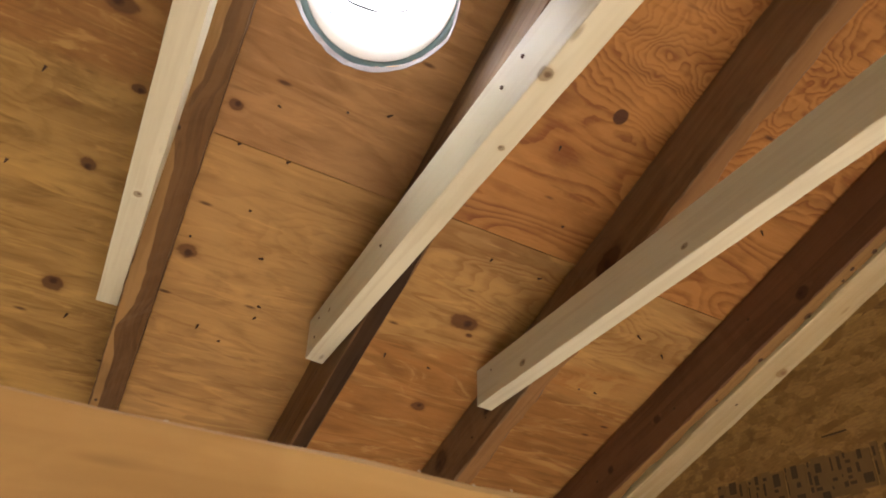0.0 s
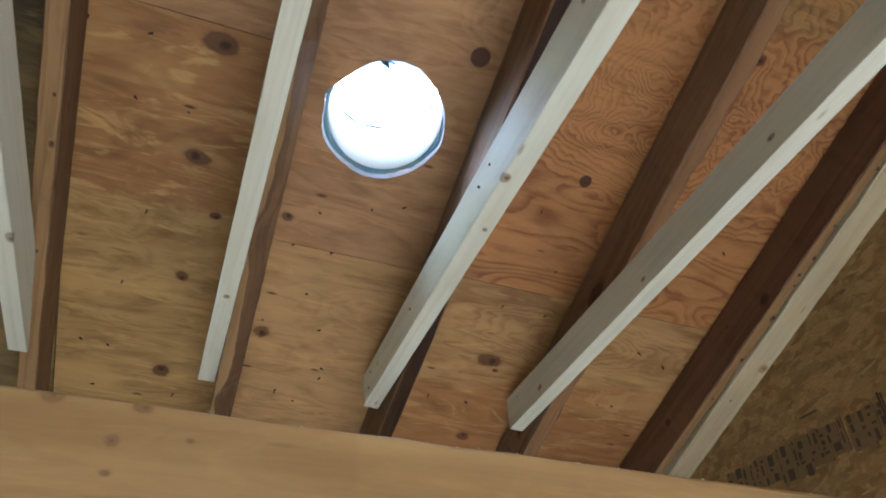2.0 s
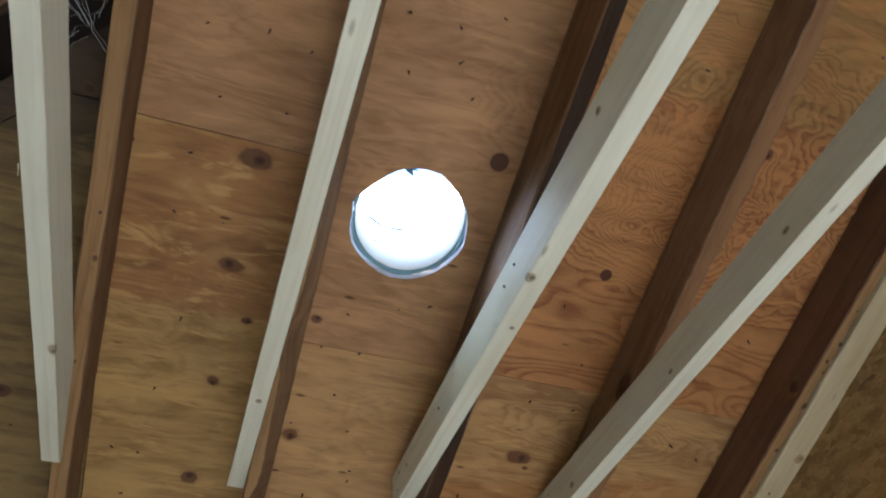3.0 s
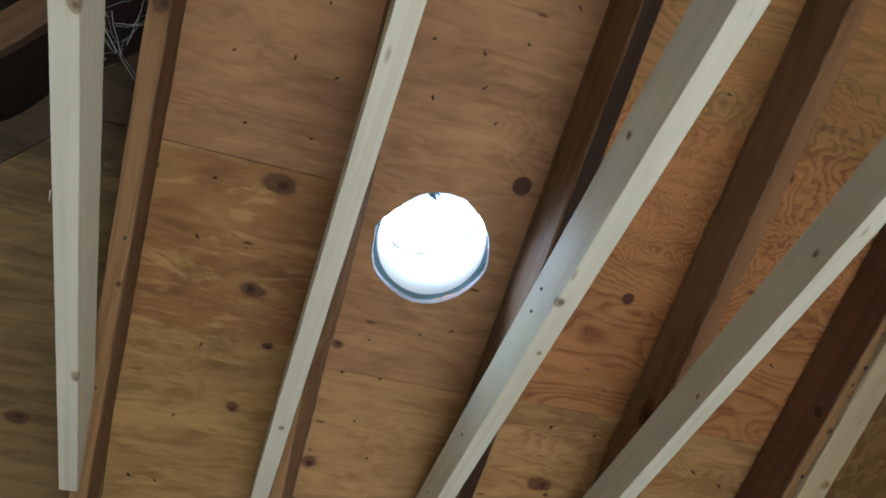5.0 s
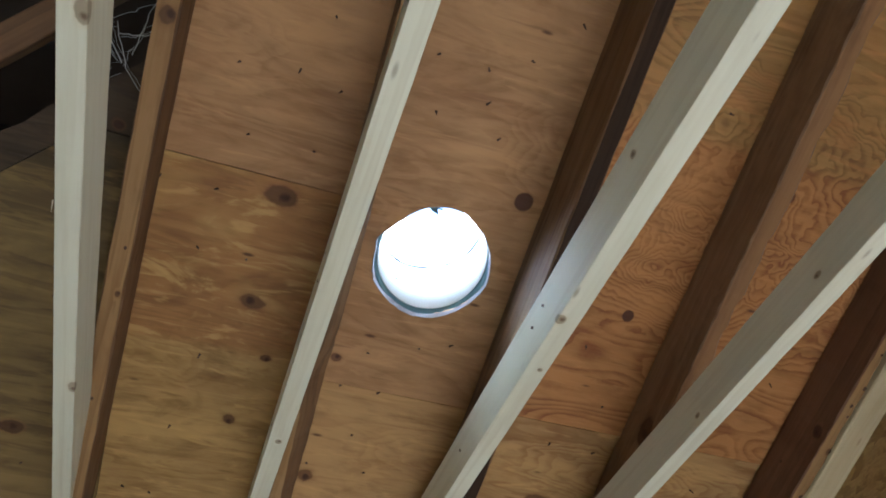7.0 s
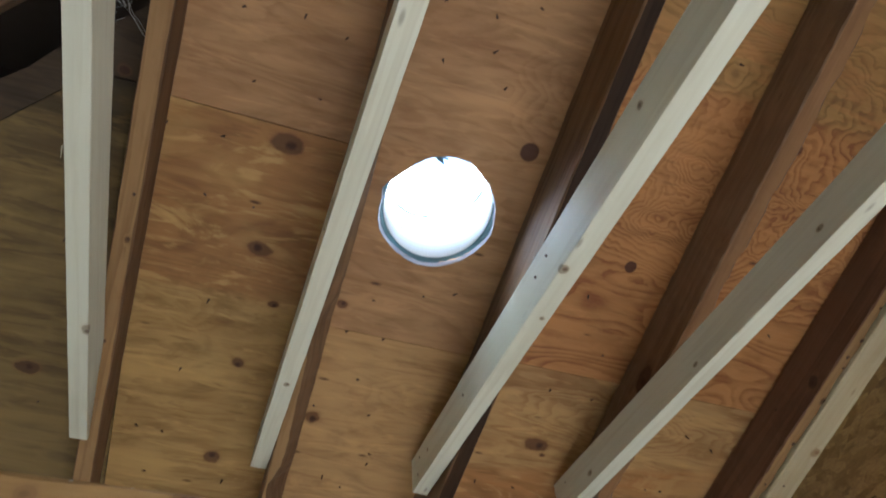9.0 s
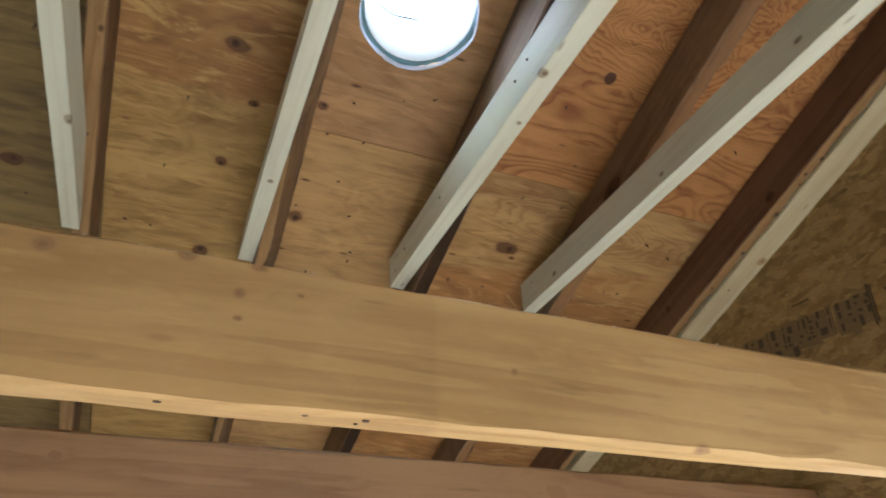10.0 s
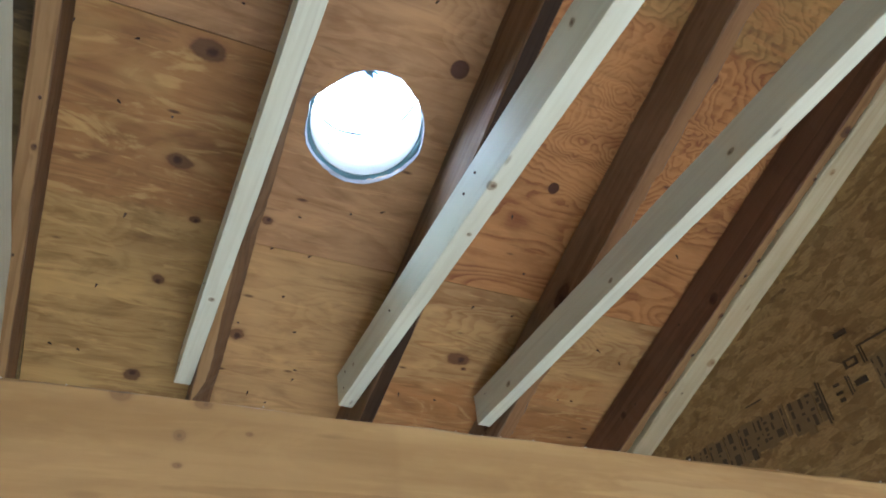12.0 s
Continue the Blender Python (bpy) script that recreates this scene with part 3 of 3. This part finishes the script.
spl.matrix_local = Matrix.Translation((0.80, -0.003, 0.0)) @ Matrix.Rotation(radians(-78), 4, "Y") @ Matrix.Rotation(radians(10), 4, "X")

# ---- gable nailer, a sloped pale two-by-four on the strand board ----
m = along(roof_pt(0.9115, LOW_S - 0.25, -0.139), ROOF.to_3x3() @ Vector((0, -1, 0)), ROOF.to_3x3() @ Vector((0, 0, 1)))
nailer = tagged(part("gable_nailer", lumber(R_LEN - 0.3, 0.0742, 0.038, 31), [m_gable_pine, m_gable_pine], at=m),
       "pale pine two-by-four sloping along the strand board gable", "timber")

# ---- tie beams ----
def beam(y, top, skew, rise, deep, seed, material, label):
    """y and top are its near face and upper edge at x = 0."""
    x0 = LEFT_X + 0.01
    m = along((x0, y + skew * x0, top + rise * x0 - deep), (1, skew, rise))
    ob = part("tie_beam", lumber(GABLE_X - x0 - 0.002, W, deep, seed, 0.004, 0.0011, 0.0, None, 0.06), [material, material], at=m)
    return tagged(ob, label, "beam", "tie beams")


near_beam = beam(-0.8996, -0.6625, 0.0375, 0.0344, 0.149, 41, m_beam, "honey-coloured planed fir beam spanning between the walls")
beam(-0.34, -0.6736, 0.0375, 0.036, 0.140, 42, m_beam_far, "browner planed fir beam behind the honey-coloured one")

# ---- tube skylight ----
sky_thing = empty("tube_skylight", Matrix.Translation(roof_pt(HOLE[0], HOLE[1], 0.0)))
tagged(sky_thing, "round white tube skylight with a ragged rim in the roof deck", "skylight")
HR = HOLE[2]


def tube_bm(r0, r1, z0f, z1, seg=64, thick=0.002):
    """A plumb tube; z0f(angle) is its lower edge, z1 its top."""
    bm = bmesh.new()
    ri, ro = [], []
    for k in range(seg):
        a = 2 * math.pi * k / seg
        c, s = math.cos(a), math.sin(a)
        ri.append((bm.verts.new((r0 * c, r0 * s, z0f(a))), bm.verts.new((r1 * c, r1 * s, z1))))
        ro.append((bm.verts.new(((r0 + thick) * c, (r0 + thick) * s, z0f(a))), bm.verts.new(((r1 + thick) * c, (r1 + thick) * s, z1))))
    for k in range(seg):
        n = (k + 1) % seg
        bm.faces.new((ri[k][0], ri[n][0], ri[n][1], ri[k][1]))
        bm.faces.new((ro[k][0], ro[n][0], ro[n][1], ro[k][1]))
        bm.faces.new((ri[k][0], ri[n][0], ro[n][0], ro[k][0]))
        bm.faces.new((ri[k][1], ri[n][1], ro[n][1], ro[k][1]))
    return bm


def seam_bm():
    """A thin lapped seam that runs round inside the tube, slightly askew."""
    bm = bmesh.new()
    prev, first = None, None
    for k in range(80):
        a = 2 * math.pi * k / 80
        r, z = HR - 0.0065, 0.128 + 0.018 * math.cos(a) + 0.001 * math.sin(9 * a)
        h = 0.0036 + 0.0028 * math.sin(3 * a + 0.6) * math.sin(7 * a)
        pair = [bm.verts.new((q * math.cos(a), q * math.sin(a), z + e)) for q, e in ((r, 0), (r - 0.002, 0), (r - 0.002, h), (r, h))]
        if prev:
            for i in range(4):
                bm.faces.new((prev[i], prev[(i + 1) % 4], pair[(i + 1) % 4], pair[i]))
        first, prev = first or pair, pair
    for i in range(4):
        bm.faces.new((prev[i], prev[(i + 1) % 4], first[(i + 1) % 4], first[i]))
    return bm


def on_deck(lift, r):
    return lambda a: -math.tan(SLOPE) * r * math.sin(a) + lift


part("gasket", tube_bm(HR - 0.0012, HR - 0.0012, on_deck(0.010, HR), 0.062, thick=0.012), m_gasket, sky_thing, "teal-grey sealant ring", smooth=True)
part("tube", tube_bm(HR - 0.0055, HR - 0.0055, on_deck(0.024, HR), 0.20), m_tube, sky_thing, "white coated metal tube", smooth=True)
part("upper_tube", tube_bm(HR + 0.002, HR + 0.002, lambda a: 0.185, 0.34), m_tube, sky_thing, "white coated metal tube", smooth=True)
bm = bmesh.new()
bmesh.ops.create_uvsphere(bm, u_segments=40, v_segments=16, radius=HR + 0.012)
bmesh.ops.delete(bm, geom=[v for v in bm.verts if v.co.z < -0.001], context="VERTS")
for v in bm.verts:
    v.co.z = v.co.z * 0.6 + 0.345
dome = part("dome", bm, dome_glass(), sky_thing, "clear acrylic dome", smooth=True)
dome.visible_shadow = False

# ragged white membrane round the rim, below the deck
rng = random.Random(7)
bm = bmesh.new()
ring_a, ring_b = [], []
for k in range(72):
    a = 2 * math.pi * k / 72
    low = max(0.0, math.sin(a)) ** 0.5
    cut = rim_radius(a)
    r0 = cut - 0.0008 - rng.uniform(0.0, 0.0018)
    r1 = cut + 0.0004 + (0.0028 * low + 0.0004) * rng.uniform(0.1, 1.0)
    c, s = math.cos(a), math.sin(a)
    ring_a.append(bm.verts.new((r0 * c, -0 + r0 * s * math.cos(SLOPE), on_deck(0.004, HR)(a))))
    ring_b.append(bm.verts.new((r1 * c, r1 * s * math.cos(SLOPE), on_deck(-0.003 - 0.002 * rng.random(), r1)(a))))
for k in range(72):
    n = (k + 1) % 72
    bm.faces.new((ring_a[k], ring_a[n], ring_b[n], ring_b[k]))
rim = part("torn_rim", bm, m_torn, sky_thing, "ragged torn white membrane edge")
so = rim.modifiers.new("thick", "SOLIDIFY")
so.thickness = 0.001

part("joint_ring", seam_bm(), m_seam, sky_thing, "thin dark seam ring", smooth=True)

# rivets up the far side of the tube
for k, (a, z) in enumerate(((2.05, 0.052), (2.3, 0.060), (2.62, 0.075), (2.85, 0.088), (1.1, 0.118), (1.0, 0.122))):
    bm = bmesh.new()
    bmesh.ops.create_uvsphere(bm, u_segments=8, v_segments=5, radius=0.0022)
    rivet = part("rivet", bm, m_gasket, sky_thing, "small teal-grey rivet", smooth=True)
    rivet.location = ((HR - 0.006) * math.cos(a), (HR - 0.006) * math.sin(a), z)

# torn scrap that hangs from the upper rim
bm = bmesh.new()
pts = [(-0.024, 0.0), (0.032, 0.0), (0.027, -0.013), (0.011, -0.016), (0.015, -0.040), (0.002, -0.032), (-0.005, -0.036), (-0.009, -0.016)]
f = [bm.verts.new((x, 0.004 * k % 0.006, z)) for k, (x, z) in enumerate(pts)]
bm.faces.new(f)
scrap = part("torn_scrap", bm, m_gasket, sky_thing, "dark torn scrap of membrane")
scrap.location = (-0.034, -HR * math.cos(SLOPE) + 0.008, math.tan(SLOPE) * HR + 0.012)
scrap.scale = (0.75, 1.0, 0.75)
scrap.modifiers.new("thick", "SOLIDIFY").thickness = 0.001

# ---- valley timber in the dark gap ----
p0, p1 = roof_pt(-1.20, -0.776, 0.016), roof_pt(-0.80, -1.148, 0.016)
m = along(p0, p1 - p0, ROOF.to_3x3() @ Vector((0, 0, 1)))
tagged(part("valley_timber", lumber((p1 - p0).length, 0.055, 0.089, 51), [m_rafter, m_rafter], at=m),
       "aged brown timber running slantwise across the dark gap", "timber")

# ---- cobweb ----
rng = random.Random(5)
bm = bmesh.new()


def strand(bm, a, b, sag, r=0.0007, n=7):
    prev = None
    for i in range(n + 1):
        u = i / n
        p = a.lerp(b, u) + Vector((rng.uniform(-1, 1), rng.uniform(-1, 1), rng.uniform(-1, 1))) * 0.004 - Vector((0, 0, sag * 4 * u * (1 - u)))
        q = [bm.verts.new(p + Vector((r * math.cos(k * 2.1), r * math.sin(k * 2.1), r * math.sin(k * 2.1 + 1)))) for k in range(3)]
        if prev:
            for k in range(3):
                bm.faces.new((prev[k], prev[(k + 1) % 3], q[(k + 1) % 3], q[k]))
        prev = q


hub = roof_pt(-0.835, -0.93, -0.02)
for k in range(20):
    a = hub + Vector((rng.uniform(-0.03, 0.03), rng.uniform(-0.05, 0.05), rng.uniform(-0.04, 0.04)))
    side = rng.choice((-1, 1))
    b = roof_pt(-0.773 if side > 0 else -0.90, -0.93 + rng.uniform(-0.12, 0.10), rng.uniform(-0.06, 0.01))
    strand(bm, a, b, rng.uniform(0.0, 0.02), rng.choice((0.0004, 0.0007, 0.0012)))
tagged(part("cobweb", bm, silk()), "grey dusty cobweb clinging beside an old rafter", "cobweb", kind="stuff")

# ---- ink stamps on the strand board ----
rng = random.Random(9)
stamp = empty("ink_stamp", Matrix.Translation((GABLE_X - 0.0012, -0.103, -0.203)) @ Matrix.Rotation(radians(5.0), 4, "X"))
tagged(stamp, "band of dark unreadable ink printing on the strand board", "stamp")


def ink(name, y, z, wid, hgt, material, lift):
    bm = bmesh.new()
    box(bm, (-lift, y - wid, z - hgt), (0.0012, y, z))
    part(name, bm, material, stamp)


y = 0.0
while y > -1.3:
    if -0.645 < y < -0.505:
        # a sparse stretch between two dense ones
        y = -0.648
        continue
    wid = rng.choice((0.014, 0.022, 0.035))
    ink("ink_patch", y, -rng.uniform(0, 0.01), wid, rng.uniform(0.07, 0.092), m_wash, 0.0)
    z = -rng.uniform(0.004, 0.014)
    while z > -0.07:
        hgt = rng.choice((0.006, 0.010, 0.018, 0.026))
        ink("ink_bar", y - rng.uniform(0, 0.4) * wid, z, wid * rng.uniform(0.15, 0.6), hgt, m_ink, 0.0006)
        z -= hgt + rng.choice((0.005, 0.009, 0.014))
    y -= wid + rng.choice((0.0, 0.0015, 0.003, 0.008))
for y, z, wid, hgt in ((-0.594, 0.086, 0.032, 0.013), (-0.288, 0.037, 0.055, 0.003), (-0.541, -0.020, 0.015, 0.006), (-0.541, -0.040, 0.016, 0.006),
                       (-0.544, -0.056, 0.013, 0.008), (-0.587, 0.018, 0.034, 0.004),
                       (-0.587, 0.002, 0.034, 0.004), (-0.587, 0.018, 0.006, 0.018), (-0.616, 0.018, 0.005, 0.018), (-0.594, -0.034, 0.030, 0.013),
                       (-0.499, 0.008, 0.004, 0.104), (-0.507, 0.004, 0.002, 0.095), (-0.576, -0.014, 0.003, 0.045), (-0.583, -0.016, 0.002, 0.040),
                       (-0.633, 0.034, 0.003, 0.042), (-0.640, 0.034, 0.002, 0.042), (-0.633, 0.036, 0.60, 0.004)):
    ink("ink_bar", y, z, wid, hgt, m_ink, 0.0012)

# ---- nail tips through the plywood ----
nail_me = None


def nail_tip(parent, x, s, seed):
    global nail_me
    if nail_me is None:
        bm = bmesh.new()
        bmesh.ops.create_cone(bm, cap_ends=True, segments=6, radius1=0.0010, radius2=0.0028, depth=0.014)
        bmesh.ops.translate(bm, verts=bm.verts, vec=(0, 0, -0.005))
        nail_me = bpy.data.meshes.new("nail_tip")
        bm.to_mesh(nail_me)
        bm.free()
        nail_me.materials.append(m_nail)
    ob = new("nail_tip", nail_me)
    ob.parent = parent
    r2 = random.Random(seed)
    ob.matrix_local = Matrix.Translation((x, s, 0.0)) @ Euler((r2.uniform(-0.9, 0.9), r2.uniform(-0.9, 0.9), 0)).to_matrix().to_4x4() @ Matrix.Diagonal((1, 1, r2.uniform(0.5, 1.0), 1))
    return ob


NAILS = [
    (3, ((0.003, -1.231), (-0.073, -1.136), (-0.152, -1.094), (-0.135, -1.029), (-0.09, -0.966), (-0.257, -1.096), (-0.231, -0.986), (-0.224, -0.417), (-0.112, -0.455), (-0.044, -0.478))),
    (1, ((-0.423, -0.972), (-0.509, -0.991), (-0.622, -0.973), (-0.579, -0.84), (-0.447, -0.84), (-0.466, -1.105))),
    (2, ((-0.617, -0.713), (-0.729, -0.714), (-0.584, -0.327), (-0.617, -0.128))),
    (4, ((-0.264, -0.319), (-0.174, -0.318), (-0.116, 0.032), (-0.113, 0.065), (-0.204, -0.191))),
    (5, ((0.274, -0.555), (0.377, -0.404))),
    (6, ((0.284, -0.273), (0.403, -0.268), (0.189, 0.059), (0.3, 0.063))),
]
for k, spots in NAILS:
    for x, s1 in spots:
        nail_tip(sheets[k], x, s1, x * 7.3 + s1)
rng = random.Random(3)
for k, x0, x1, rows in ((2, -0.70, -0.42, (-0.58, 0.05, 0.2)), (4, -0.31, 0.0, (-0.1, 0.15)), (5, 0.50, 0.82, (-0.80, -0.55)), (5, 0.11, 0.80, (-1.15, -1.3)),
                        (6, 0.50, 0.82, (-0.2, 0.0)), (0, -1.15, -0.83, (-0.4, -0.2, 0.05, 0.2))):
    for s0 in rows:
        for _ in range(2):
            nail_tip(sheets[k], rng.uniform(x0, x1), s0 + rng.uniform(-0.02, 0.02), rng.random())

# ---- nail heads and holes in the undersides of timbers ----
hole_me = None


def nail_mark(parent, x, y, r):
    global hole_me
    if hole_me is None:
        bm = bmesh.new()
        bmesh.ops.create_cone(bm, cap_ends=True, segments=9, radius1=1.0, radius2=0.8, depth=0.003)
        hole_me = bpy.data.meshes.new("nail_head")
        bm.to_mesh(hole_me)
        bm.free()
        hole_me.materials.append(m_nail)
    ob = new("nail_head", hole_me)
    ob.parent = parent
    ob.matrix_local = Matrix.Translation((x, y, 0.0007)) @ Matrix.Diagonal((r * 1.3, r, 1, 1))


for x, y, r in ((-0.471, 0.011, 0.0028), (-0.342, 0.009, 0.0026), (-0.283, 0.009, 0.0030), (-0.29, 0.02, 0.0018), (-0.9, 0.02, 0.003)):
    nail_mark(near_beam, x - LEFT_X, y, r)
for k, (x, y) in enumerate(((2.10, 0.024), (2.13, 0.018), (2.18, 0.026), (2.27, 0.02), (2.0, 0.03), (1.86, 0.024), (1.72, 0.02), (2.42, 0.026))):
    nail_mark(gable_rafter, x, y, 0.003 + 0.001 * (k % 3))

# heads of the nails that hold each joist to its rafter, near its end
for k, ob in enumerate(joists):
    for x, z in ((0.045, 0.026), (0.060, 0.064), (0.30 + 0.03 * k, 0.045), (0.74, 0.030 + 0.01 * k), (0.79, 0.058)):
        head = new("nail_head", hole_me)
        head.parent = ob
        head.matrix_local = Matrix.Translation((x, 0.0006 + (0.0 if k < 2 else (H - z) * 0.05), z)) @ Matrix.Rotation(radians(90), 4, "X") @ Matrix.Diagonal((0.0032, 0.0032, 1, 1))

# nail heads in the left faces of the rafters
for ob, spots in ((dark_rafter, ((1.30, 0.05), (1.42, 0.09), (1.70, 0.06))), (mid_rafter, ((1.36, 0.05), (1.43, 0.055), (1.75, 0.08), (1.10, 0.07))), (gable_rafter, ((1.30, 0.06), (1.62, 0.05), (1.9, 0.08)))):
    for x, z in spots:
        head = new("nail_head", hole_me)
        head.parent = ob
        head.matrix_local = Matrix.Translation((x, 0.0006, z)) @ Matrix.Rotation(radians(90), 4, "X") @ Matrix.Diagonal((0.0045, 0.0035, 1, 1))
for ob, spots in ((tan_rafter, ((1.75, 0.02), (2.1, 0.028))), (waney_rafter, ((1.25, 0.012), (1.9, 0.01)))):
    for x, y in spots:
        nail_mark(ob, x, y, 0.0032)
for x, y in ((0.62, 0.030), (1.05, 0.045), (1.48, 0.028)):
    nail_mark(nailer, x, y, 0.0028)

# pale dust and torn fibres along the upper edge of the near beam
m_chip = plain("pale_dust", (0.52, 0.44, 0.33), (0.72, 0.66, 0.55), 80.0)
rng = random.Random(17)
for k in range(26):
    bm = bmesh.new()
    bmesh.ops.create_icosphere(bm, subdivisions=1, radius=1.0)
    for v in bm.verts:
        v.co = Vector((v.co.x * rng.uniform(0.6, 1.3), v.co.y * rng.uniform(0.6, 1.3), v.co.z * rng.uniform(0.5, 1.2)))
    chip = part("chip", bm, m_chip, near_beam)
    r = rng.choice((0.0006, 0.0009, 0.0013))
    chip.matrix_local = Matrix.Translation((rng.uniform(2.7, 4.3), rng.uniform(-0.001, 0.006), 0.149 - rng.uniform(0.0, 0.003))) @ Matrix.Diagonal((r * 1.8, r, r, 1))
